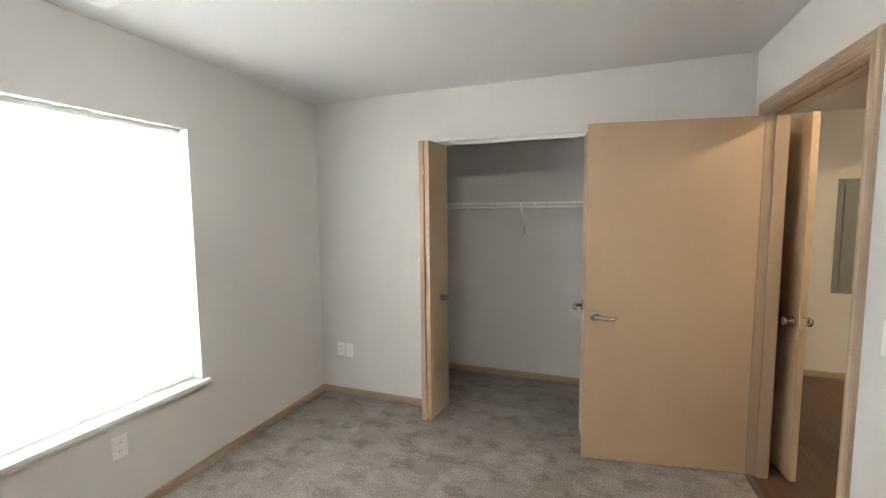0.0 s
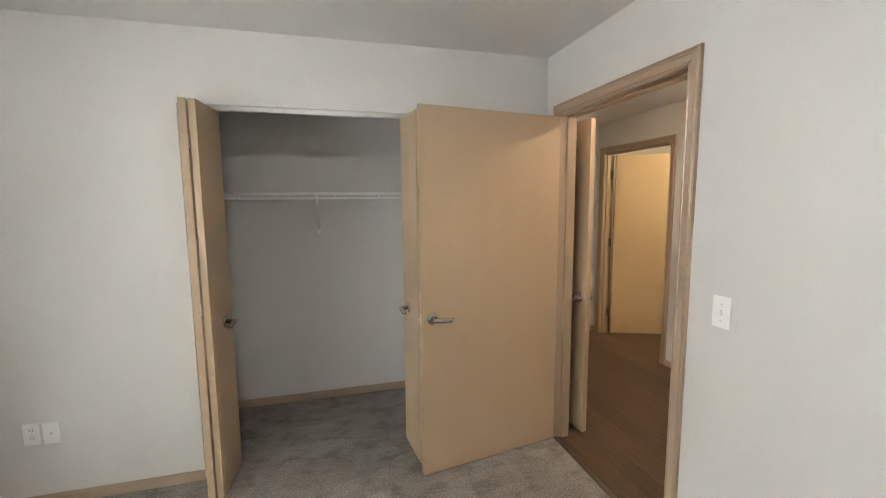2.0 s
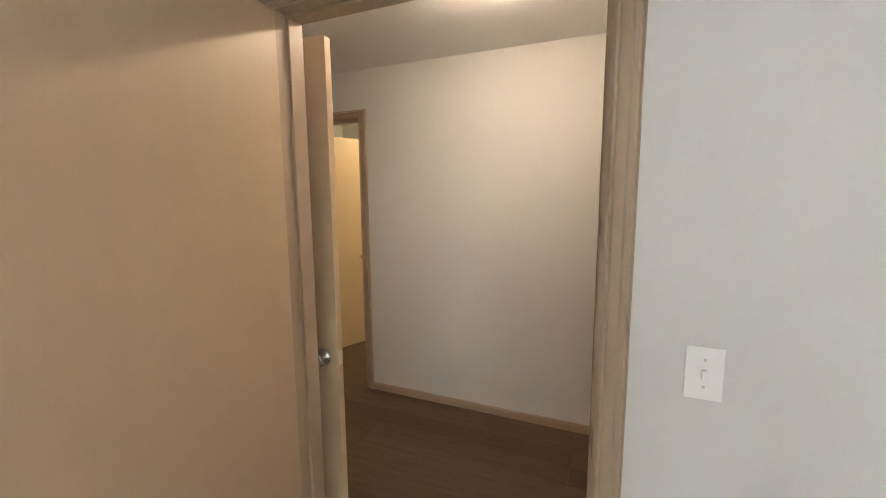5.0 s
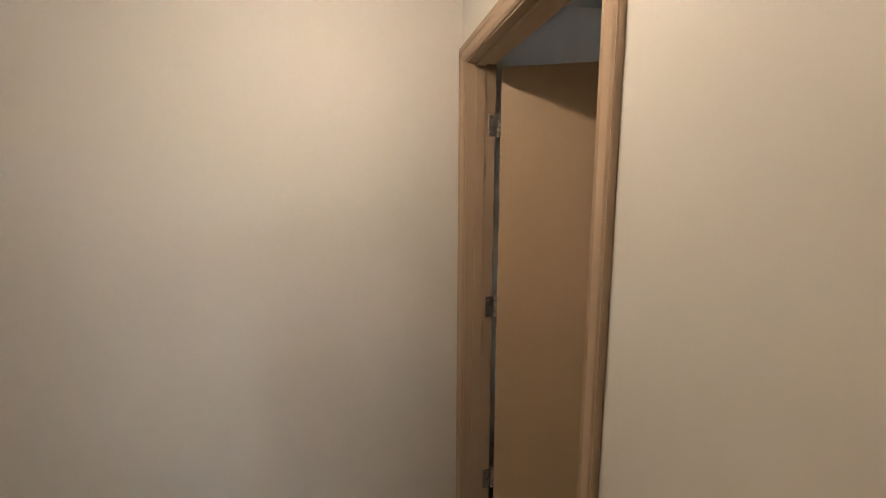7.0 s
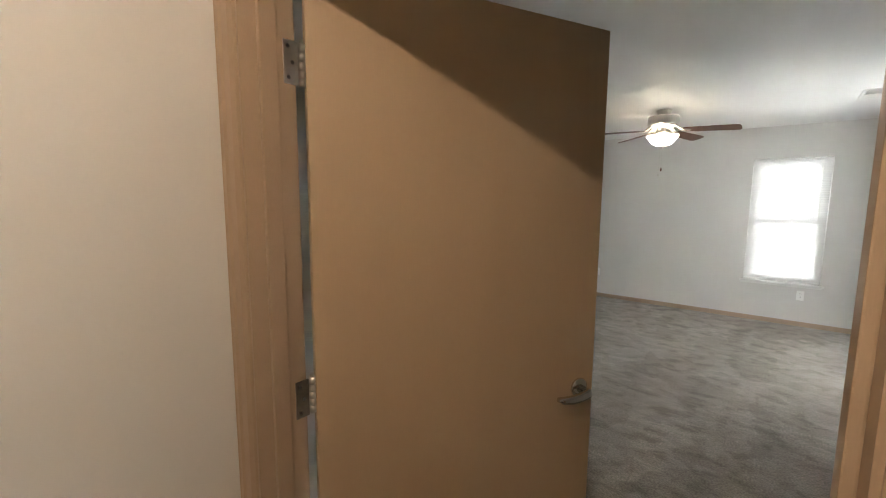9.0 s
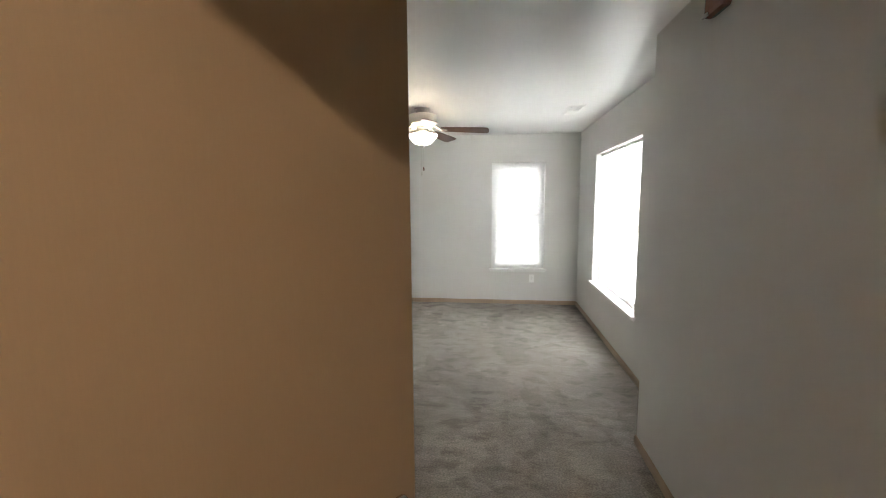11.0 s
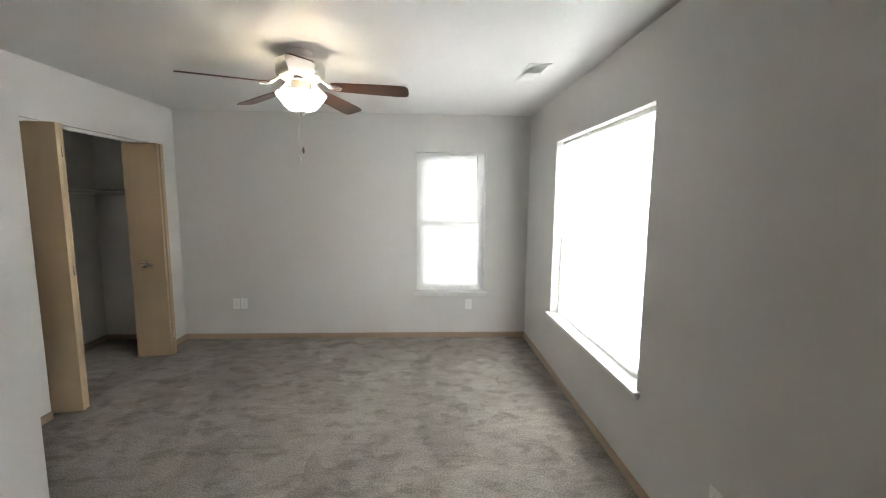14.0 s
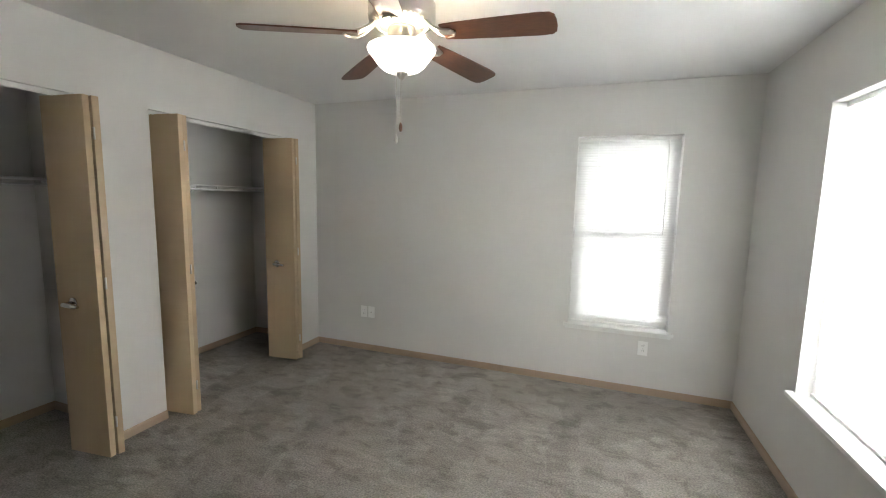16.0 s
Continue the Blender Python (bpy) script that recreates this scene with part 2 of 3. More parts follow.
slab_wall("wall_closet_back", "x", -1.65, 0.78, 3.54, 3.66, 2.5, [], GREY + " at the back of a closet")
slab_wall("wall_closet_side", "y", 2.82, 3.54, -1.65, -1.55, 2.5, [], GREY + " at the side of a closet")
slab_wall("wall_hall_south", "x", 0.88, 2.73, 1.42, 1.535, 2.5, [(D2[0] - J, D2[1] + J, 0, DH + J)], GREY + " with a doorway")
slab_wall("wall_hall_east", "y", 1.535, 5.3, 2.403, 2.52, 2.5, [(D3[0] - J, D3[1] + J, 0, DH + J)], GREY + " with a doorway")
slab_wall("wall_hall_north", "x", 0.88, 2.403, 4.44, 4.55, 2.5, [], GREY)
slab_wall("wall_entry_east", "y", -1.087, 1.42, 2.614, 2.73, 2.5, [], GREY)
slab_wall("wall_large_room_north", "x", 2.73, 5.29, -1.087, -0.97, 2.5, [], GREY)
slab_wall("wall_large_room_west", "y", -4.683, -1.19, 0.432, 0.592, 2.5, [(-3.758, -2.221, 0.535, 2.047)], GREY + " with a wide window")
slab_wall("wall_large_room_south", "x", 0.432, 5.29, -4.843, -4.683, 2.5, [(1.062, 1.815, 0.52, 2.05)], GREY + " with a narrow window")
slab_wall("wall_large_room_east", "y", -4.683, -1.087, 4.33, 4.44, 2.5, [(-4.272, -3.012, 0, 2.055), (-2.712, -1.452, 0, 2.055)],
          GREY + " with two closet openings")
slab_wall("wall_large_closet_back", "y", -4.683, -1.087, 5.17, 5.29, 2.5, [], GREY + " at the back of closets")
slab_wall("wall_between_closets", "x", 4.44, 5.17, -2.91, -2.81, 2.5, [], GREY + " between two closets")
slab_wall("wall_far_room_east", "y", 2.2, 5.3, 4.6, 4.72, 2.5, [], GREY)
slab_wall("wall_far_room_north", "x", 2.52, 4.6, 5.18, 5.3, 2.5, [], GREY)
slab_wall("wall_far_room_south", "x", 2.52, 4.6, 2.2, 2.32, 2.5, [], GREY)
slab_wall("wall_cupboard_back", "y", 3.0, 4.15, 0.20, 0.30, 2.5, [], GREY)
slab_wall("wall_cupboard_side", "x", 0.30, 0.78, 4.05, 4.15, 2.5, [], GREY)

for nm, b_, lab in (("ceiling_small_room", (-2.30, -1.10, TOP, 0.79, 3.60, 2.52), "flat white painted ceiling"),
                    ("ceiling_large_room", (0.50, -4.75, TOP, 5.22, 1.43, 2.522), "slightly glossy white painted ceiling"),
                    ("ceiling_hall", (0.87, 1.50, HALL_TOP, 2.42, 4.47, 2.524), "white painted hall ceiling"),
                    ("ceiling_far_room", (2.50, 2.25, TOP, 4.65, 5.22, 2.526), "white painted ceiling"),
                    ("ceiling_cupboard", (0.25, 3.62, TOP, 0.785, 4.10, 2.518), "white painted ceiling")):
    structure(nm, box(B(), *b_), CEIL, lab, "ceiling")


def sheet_floor(name, rects, mat, label):
    bm = B()
    for x0, y0, x1, y1, z in rects:
        box(bm, x0, y0, -0.12, x1, y1, z)
    return structure(name, bm, mat, label, "floor")


sheet_floor("floor_carpet_small_room", [(-2.30, -1.10, 0.80, 3.56, 0.0)], CARPET, "matted grey-brown carpet with footprints and vacuum marks")
sheet_floor("floor_carpet_large_room", [(0.55, -4.72, 5.20, 1.47, 0.0)], CARPET, "matted grey carpet with vacuum marks")
sheet_floor("floor_far_room", [(2.462, 2.25, 4.66, 5.25, 0.0)], PLANK, "brown wood-look floor in a far room")
floor_hall = sheet_floor("floor_hall", [(0.80, 1.47, 2.46, 4.50, -0.006)], JOINT, "dark brown wood-look vinyl plank floor")
structure("ground", box(B(), -60, -60, -0.5, 60, 60, -0.3), OUTSIDE, "plain ground outside", "ground")


# ---- trim ----
def board(axis, a0, a1, t, side, h=0.057, d=0.011):
    """A length of baseboard with an eased top, on the face at t, standing out to side."""
    prof = [(0, 0), (d, 0), (d, h * 0.72), (d * 0.75, h * 0.9), (d * 0.35, h), (0, h)]
    bm = B()
    rows = []
    for a in (a0, a1):
        rows.append([bm.verts.new((a, t + side * p, z) if axis == "x" else (t + side * p, a, z)) for p, z in prof])
    k = len(prof)
    for i in range(k):
        bm.faces.new((rows[0][i], rows[0][(i + 1) % k], rows[1][(i + 1) % k], rows[1][i]))
    bm.faces.new(rows[0])
    bm.faces.new(rows[1][::-1])
    return bm


C = 0.068                                    # casing and reveal
for run in (("x", -2.264, -1.32, 2.70, -1), ("x", 0.02, 0.78, 2.70, -1), ("y", -1.05, 2.70, -2.275, 1), ("x", -2.264, 0.769, -1.05, 1),
            ("y", -1.05, D1[0] - C, 0.78, -1), ("y", D1[1] + C, 2.689, 0.78, -1),
            ("x", -1.539, 0.769, 3.54, -1), ("y", 2.82, 3.54, -1.55, 1), ("y", 2.82, 3.54, 0.78, -1),
            ("y", 1.535, D3[0] - C, 2.403, -1), ("y", D3[1] + C, 4.44, 2.403, -1), ("x", 0.88, 2.392, 4.44, -1),
            ("x", 0.95, D2[0] - C, 1.535, 1), ("y", D1[1] + C, D4[0] - C, 0.88, 1), ("y", D4[1] + C, 4.429, 0.88, 1),
            ("y", -1.201, 1.42, 0.88, 1), ("x", 0.592, 0.88, -1.19, -1), ("y", -4.683, -1.201, 0.592, 1), ("x", 0.603, 4.33, -4.683, 1),
            ("y", -1.087, 1.42, 2.614, -1), ("x", 2.603, 4.33, -1.087, -1), ("x", 0.891, D2[0] - C, 1.42, -1), ("x", D2[1] + C, 2.603, 1.42, -1),
            ("y", -4.672, -4.272, 4.33, -1), ("y", -3.012, -2.712, 4.33, -1), ("y", -1.452, -1.098, 4.33, -1),
            ("y", -4.683, -2.91, 5.17, -1), ("y", -2.81, -1.087, 5.17, -1), ("x", 4.44, 5.159, -4.683, 1), ("x", 4.44, 5.159, -2.91, -1),
            ("x", 4.44, 5.159, -2.81, 1), ("y", 2.32, 5.18, 4.6, -1), ("x", 2.52, 4.589, 5.18, -1)):
    structure("baseboard", board(*run), TRIMH, "light wood baseboard along a wall", "baseboard")

PROFILE = [(0.0, 0.0), (0.0, 0.008), (0.006, 0.012), (0.012, 0.0085), (0.016, 0.0115), (0.036, 0.0135), (0.041, 0.0175), (0.050, 0.018),
           (0.055, 0.0145), (0.060, 0.0165), (0.062, 0.013), (0.062, 0.0)]


def casing(parent, m, w, h):
    """Moulded casing round an opening w by h; local x across, y out of the wall, z up."""
    def legs(path):
        bm = B()
        rows = [[bm.verts.new(m @ Vector(p(o + 0.006, d))) for o, d in PROFILE] for p in path]
        k = len(PROFILE)
        for i in range(k - 1):
            bm.faces.new((rows[0][i], rows[0][i + 1], rows[1][i + 1], rows[1][i]))
        bm.faces.new(rows[0])
        bm.faces.new(rows[1][::-1])
        return bm
    part("casing_leg", legs([lambda o, d: (-o, d, 0), lambda o, d: (-o, d, h + o)]), TRIM, parent)
    part("casing_leg", legs([lambda o, d: (w + o, d, 0), lambda o, d: (w + o, d, h + o)]), TRIM, parent)
    part("casing_head", legs([lambda o, d: (-o, d, h + o), lambda o, d: (w + o, d, h + o)]), TRIMH, parent)


def doorway(name, axis, a, t0, t1, stop, label):
    """Jambs, stop and casings on both faces of the wall from t0 to t1; stop: where the leaf shuts, as a place across the wall."""
    root = thing(name, label, "door frame", kind="structure")
    w = a[1] - a[0]
    put = (lambda u0, u1, v0, v1, z0, z1: (u0, v0, z0, u1, v1, z1)) if axis == "x" else (lambda u0, u1, v0, v1, z0, z1: (v0, u0, z0, v1, u1, z1))
    for u0, u1, z0, z1, n_ in ((a[0] - J, a[0], 0, DH + J, "jamb"), (a[1], a[1] + J, 0, DH + J, "jamb"), (a[0], a[1], DH, DH + J, "head_jamb")):
        part(n_, box(B(), *put(u0, u1, t0 - 0.002, t1 + 0.002, z0, z1)), TRIM if n_ == "jamb" else TRIMH, root)
    s0, s1 = stop
    for u0, u1, z0, z1, n_ in ((a[0], a[0] + 0.011, 0, DH - 0.011, "stop"), (a[1] - 0.011, a[1], 0, DH - 0.011, "stop"), (a[0], a[1], DH - 0.011, DH, "head_stop")):
        part(n_, box(B(), *put(u0, u1, s0, s1, z0, z1), 0.002), TRIM if n_ == "stop" else TRIMH, root)
    if axis == "x":
        casing(root, pose(a[0], t1, 0), w, DH)
        casing(root, pose(a[1], t0, 0, 0, 0, 180), w, DH)
    else:
        casing(root, pose(t0, a[0], 0, 0, 0, 90), w, DH)
        casing(root, pose(t1, a[1], 0, 0, 0, -90), w, DH)
    return root


f1 = doorway("door_frame", "y", D1, 0.78, 0.88, (0.822, 0.88), "light wood moulded frame of an open bedroom doorway")
f2 = doorway("door_frame", "x", D2, 1.42, 1.535, (1.462, 1.50), "light wood moulded frame of a bedroom doorway off the hall")
f3 = doorway("door_frame", "y", D3, 2.403, 2.52, (2.43, 2.478), "light wood moulded frame of a far doorway")
f4 = doorway("door_frame", "y", D4, 0.78, 0.88, (0.79, 0.838), "light wood moulded frame of a hall cupboard")
part("strike_plate", box(B(), 0.785, D1[0] - 0.001, 0.88, 0.822, D1[0] + 0.0025, 0.95, 0.001), BRONZE, f1, "dull steel strike plate")
structure("threshold", box(B(), 0.775, D1[0], -0.006, 0.805, D1[1], 0.006, 0.003), BRONZE, "thin edge strip between carpet and planks", "threshold")


# ---- doors ----
def lever_set(parent, x, z, y, side, turn):
    """A curved lever on its rose; side: the face it stands out of, turn: which way the lever points."""
    s = side
    lev = part("lever", tube(B(), [(x, y + s * 0.008, z), (x, y + s * 0.046, z), (x + turn * 0.012, y + s * 0.054, z + 0.001), (x + turn * 0.045, y + s * 0.056, z - 0.003),
                                   (x + turn * 0.075, y + s * 0.052, z - 0.007), (x + turn * 0.100, y + s * 0.043, z - 0.008), (x + turn * 0.116, y + s * 0.034, z - 0.004)],
                             [0.014, 0.014, 0.0155, 0.0150, 0.0145, 0.0125, 0.007], 16, 0.95), CHROME, parent, "curved chrome lever handle")
    bm = B()
    lathe(bm, [(0.0, 0.0), (0.032, 0.0), (0.033, 0.004), (0.030, 0.009), (0.022, 0.012), (0.014, 0.013), (0.0, 0.013)], 28)
    bmesh.ops.transform(bm, matrix=pose(x, y, z, -90 * s, 0, 0), verts=bm.verts)
    part("rose", bm, CHROME, lev)
    return lev


def hinge(parent, x, y, z):
    bm = B()
    for i in range(5):
        tube(bm, [(x, y, z - 0.045 + i * 0.018), (x, y, z - 0.0272 + i * 0.018)], 0.0078, 12)
    tube(bm, [(x, y, z + 0.045), (x, y, z + 0.050), (x, y, z + 0.054)], [0.0048, 0.0055, 0.003], 8)
    h = part("hinge", bm, NICKEL, parent, "satin steel butt hinge")
    return h


def leaf_door(name, m, w, hand, label, knobs="lever", h=2.035, gap=0.003, back=-0.035):
    """A flush leaf; local x runs from the hinge edge, y through its thickness, z up."""
    root = thing(name, label, "door", m)
    part("leaf", box(B(), gap, min(0, back), 0.009, w, max(0, back), h + 0.012, 0.0022), DOOR, root)
    xs = w - 0.062
    if knobs == "lever":
        lever_set(root, xs, 0.912, max(0, back), 1, -1)
        lever_set(root, xs, 0.912, min(0, back), -1, -1)
    part("latch_plate", box(B(), w - 0.0005, back / 2 - 0.0115, 0.885, w + 0.0015, back / 2 + 0.0115, 0.942, 0.0006), NICKEL, root, "small steel latch plate")
    part("latch", box(B(), w, back / 2 - 0.0055, 0.906, w + 0.011, back / 2 + 0.0055, 0.920, 0.003), NICKEL, root)
    for z in (0.25, 1.06, 1.82):
        hinge(root, -0.003 if back < 0 else 0.005, -0.039 if back < 0 else 0.004, z)
    return root


def yaw_of(dx, dy):
    return math.degrees(math.atan2(dy, dx))


# small bedroom door, folded back beside the closet
leaf_door("door_1", pose(0.776, 2.520, 0, 0, 0, yaw_of(-0.922, -0.150)), 0.914, 1, "flush light wood door standing wide open on its chrome lever side")
# large bedroom door, half open into its entry
leaf_door("door_2", pose(2.331, 1.404, 0, 0, 0, yaw_of(-0.391, -0.828)), 0.916, 1, "flush honey-brown wood door half open over carpet", gap=0.013, back=0.035)
# far room door
leaf_door("door_3", pose(2.523, 4.295, 0, 0, 0, yaw_of(0.54, -0.21)), 0.914, -1, "flush light wood door open in a warmly lit room")
# jamb leaves of the hinges
for z in (0.25, 1.06, 1.82):
    part("hinge_leaf", box(B(), D2[1] - 0.003, 1.410, z - 0.045, D2[1] + 0.001, 1.444, z + 0.045, 0.0008), NICKEL if z > 1.5 else BRONZE, f2, "screwed steel hinge leaf")
    for dy, dz in ((1.434, -0.032), (1.424, 0.0), (1.434, 0.032)):
        part("screw", tube(B(), [(D2[1] - 0.0028, dy, z + dz), (D2[1] - 0.0042, dy, z + dz)], 0.0042, 10), CHROME, f2)
    part("hinge_leaf", box(B(), 2.485, D3[1] - 0.003, z - 0.045, 2.518, D3[1] + 0.001, z + 0.045, 0.0008), BRONZE, f3, "screwed steel hinge leaf")

# cupboard door folded back along the hall wall, with a round knob
cup = thing("door_4", "flush light wood cupboard door folded back along the hall wall", "door", pose(0.902, 3.205, 0, 0, 0, yaw_of(0.075, -0.70)))
part("leaf", box(B(), 0.0, 0.0, 0.015, 0.70, 0.035, 2.047, 0.0022), DOOR, cup)


def round_knob(parent, x, y, z, s):
    bm = B()
    lathe(bm, [(0.0, 0.0), (0.032, 0.0), (0.033, 0.005), (0.028, 0.010), (0.012, 0.013), (0.011, 0.026), (0.020, 0.030), (0.0265, 0.038), (0.0265, 0.046), (0.021, 0.053), (0.0, 0.056)], 28)
    bmesh.ops.transform(bm, matrix=pose(x, y, z, -90 * s, 0, 0), verts=bm.verts)
    part("knob", bm, CHROME, parent, "round bright nickel knob")


round_knob(cup, 0.640, 0.0, 0.917, -1)
round_knob(cup, 0.640, 0.035, 0.917, 1)
part("latch_plate", box(B(), 0.6995, 0.006, 0.888, 0.7015, 0.029, 0.945, 0.0006), NICKEL, cup, "small steel latch plate")


# ---- closets ----
def bifold(m, w, mirror, h, label, group):
    """Two leaves folded together; local origin at the pivot on the jamb, y out of the closet, x into the opening."""
    root = thing("bifold_door", label, "closet door", m, group)
    k = mirror
    spread = 0.018

    def leaf(x0, x1, y0, y1, nm):
        bm = box(B(), 0, -w / 2, 0.015, 0.033, w / 2, h, 0.002)
        ang = math.degrees(math.atan2(x1 - x0, y1 - y0))
        bmesh.ops.transform(bm, matrix=pose(k * (x0 + x1) / 2, (y0 + y1) / 2, 0, 0, 0, -k * ang) @ pose(-0.0165, 0, 0), verts=bm.verts)
        return part(nm, bm, DOOR, root)
    out = w - 0.03
    leaf(0.050, 0.090, -0.03, out, "outer_leaf")
    b2 = leaf(0.162, 0.127, -0.05, out - 0.004, "inner_leaf")
    for z in (0.22, 1.03, 1.84):
        part("hinge", tube(B(), [(k * 0.1085, out + 0.003, z - 0.032), (k * 0.1085, out + 0.003, z + 0.032)], 0.005, 8), NICKEL, root, "small steel hinge")
    xk, yk, z = k * 0.163, 0.075, 0.912
    lv = part("lever", tube(B(), [(xk, yk, z), (xk + k * 0.040, yk, z), (xk + k * 0.050, yk + 0.010, z + 0.002), (xk + k * 0.054, yk + 0.045, z + 0.003), (xk + k * 0.050, yk + 0.08, z), (xk + k * 0.042, yk + 0.108, z - 0.004)],
                            [0.014, 0.014, 0.0160, 0.0155, 0.0145, 0.010], 14, 0.9), CHROME, b2, "curved chrome lever pull")
    bm = B()
    lathe(bm, [(0.0, 0.0), (0.032, 0.0), (0.033, 0.004), (0.030, 0.009), (0.014, 0.013), (0.0, 0.013)], 24)
    bmesh.ops.transform(bm, matrix=pose(xk, yk, z, 0, 90 * k, 0), verts=bm.verts)
    part("rose", bm, CHROME, lv)
    return root


BL = "light wood bifold closet door folded open"
bifold(pose(-1.32, 2.735, 0, 0, 0, 180), 0.295, -1, 2.04, BL, "bifold doors of the small bedroom")
bifold(pose(0.02, 2.735, 0, 0, 0, 180), 0.295, 1, 2.04, BL, "bifold doors of the small bedroom")
for y, k in ((-2.712, 1), (-3.012, -1), (-4.272, 1)):
    bifold(pose(4.44, y + (-0.03 if y < -4 else 0), 0, 0, 0, 90), 0.295, k, 2.035, "brown wood bifold closet door folded open", "bifold doors of the large bedroom")


def track(name, axis, a0, a1, t, z, label):
    bm = B()
    for o, w, z0 in ((-0.016, 0.004, 0), (0.012, 0.004, 0), (-0.016, 0.032, 0.020)):
        if axis == "x":
            box(bm, a0, t + o, z - 0.024 + z0, a1, t + o + w, z if z0 == 0 else z - 0.001)
        else:
            box(bm, t + o, a0, z - 0.024 + z0, t + o + w, a1, z if z0 == 0 else z - 0.001)
    return tagged(new(name, mesh_of(name, bm, WHITE)), label, "track")


track("bifold_track", "x", -1.318, 0.018, 2.735, 2.062, "white metal bifold track under a closet header")
track("bifold_track", "y", -4.270, -3.014, 4.37, 2.055, "white metal bifold track under a closet header")
track("bifold_track", "y", -2.710, -1.454, 4.37, 2.055, "white metal bifold track under a closet header")


def wire_shelf(m, length, brackets, label):
    """Ventilated wire shelf; local x along it, y out from the back wall, z up from the deck."""
    root = thing("wire_shelf", label, "shelf", m)
    bm = B()
    for y, z, q in ((0.006, 0, 0.004), (0.15, -0.004, 0.004), (0.30, 0, 0.0074), (0.303, -0.034, 0.0074)):
        tube(bm, [(0, y, z), (length, y, z)], q, 8)
    part("rail", bm, WIRE, root)
    bm = B()
    n_ = int(length / 0.0254)
    for i in range(n_ + 1):
        x = length * i / n_
        tube(bm, [(x, 0.004, 0.002), (x, 0.300, 0.002), (x, 0.305, -0.002)], 0.0014, 4)
    tagged(part("deck_wires", bm, WIRE, root), kind="stuff")
    for i in range(int(length / 0.305) + 1):
        x = 0.10 + i * 0.305
        if x < length:
            part("lip_tie", tube(B(), [(x, 0.302, 0.0), (x, 0.304, -0.034)], 0.0055, 6), WIRE, root)
    for x in brackets:
        bm = B()
        box(bm, x - 0.006, 0.010, -0.30, x + 0.006, 0.018, -0.28)
        tube(bm, [(x, 0.27, -0.012), (x, 0.16, -0.10), (x, 0.012, -0.265)], 0.0085, 8)
        box(bm, x - 0.009, 0.0, -0.298, x + 0.009, 0.010, -0.255, 0.002)
        part("bracket", bm, WIRE, root, "white diagonal shelf bracket")
    return root


wire_shelf(pose(0.775, 3.538, 1.612, 0, 0, 180), 2.32, (1.443, 0.5), "white wire closet shelf on a diagonal bracket")
wire_shelf(pose(5.168, -4.678, 1.605, 0, 0, 90), 1.76, (0.9,), "white wire closet shelf on a diagonal bracket")
wire_shelf(pose(5.168, -2.805, 1.605, 0, 0, 90), 1.71, (0.35, 1.2), "white wire closet shelf on diagonal brackets")


# ---- windows ----
def window(name, m, w, h, sill_out, label):
    """A white vinyl window in its recess. Local x across, y out into the room from the wall face, z up from the rough sill."""
    root = thing(name, label, "window", m, kind="structure")
    f = 0.05

    def ring(x0, z0, x1, z1, y0, y1, t, nm, par):
        p = part(nm, B_ring(x0, z0, x1, z1, y0, y1, t), VINYL, par)
        return p
    ring(0.002, 0.002, w - 0.002, h - 0.002, -0.150, -0.098, 0.032, "window_frame", root)
    half = h * 0.5
    halves = [(0.034, 0.034, w - 0.034, half + 0.018, -0.118, "lower_sash"), (0.034, half - 0.018, w - 0.034, h - 0.034, -0.146, "upper_sash")]
    for x0, z0, x1, z1, y, nm in halves:
        s = ring(x0, z0, x1, z1, y, y + 0.026, 0.036, nm, root)
        pane = part("pane", box(B(), x0 + 0.034, y + 0.010, z0 + 0.034, x1 - 0.034, y + 0.015, z1 - 0.034), GLASS, s, "clear window pane")
        pane.visible_shadow = False
    part("window_sill", box(B(), -0.035, -0.100, -0.022, w + 0.035, sill_out, 0.004, 0.006), WHITE, root, "white painted sill board with a rounded nose")
    part("apron", box(B(), -0.02, 0.001, -0.042, w + 0.02, 0.012, -0.022, 0.003), WHITE, root)
    return root


def B_ring(x0, z0, x1, z1, y0, y1, t):
    bm = B()
    box(bm, x0, y0, z0, x0 + t, y1, z1)
    box(bm, x1 - t, y0, z0, x1, y1, z1)
    box(bm, x0 + t, y0, z0, x1 - t, y1, z0 + t)
    box(bm, x0 + t, y0, z1 - t, x1 - t, y1, z1)
    return bm


def returns(m, w, h, depth):
    """White painted lining of the window recess."""
    bm = B()
    box(bm, 0.0, -depth, 0.004, 0.003, -0.001, h)
    box(bm, w - 0.003, -depth, 0.004, w, -0.001, h)
    box(bm, 0.003, -depth, h - 0.003, w - 0.003, -0.001, h)
    ob = structure("window_recess", bm, WHITE, "white painted recess of a window", "trim")
    ob.matrix_basis = m
    return ob


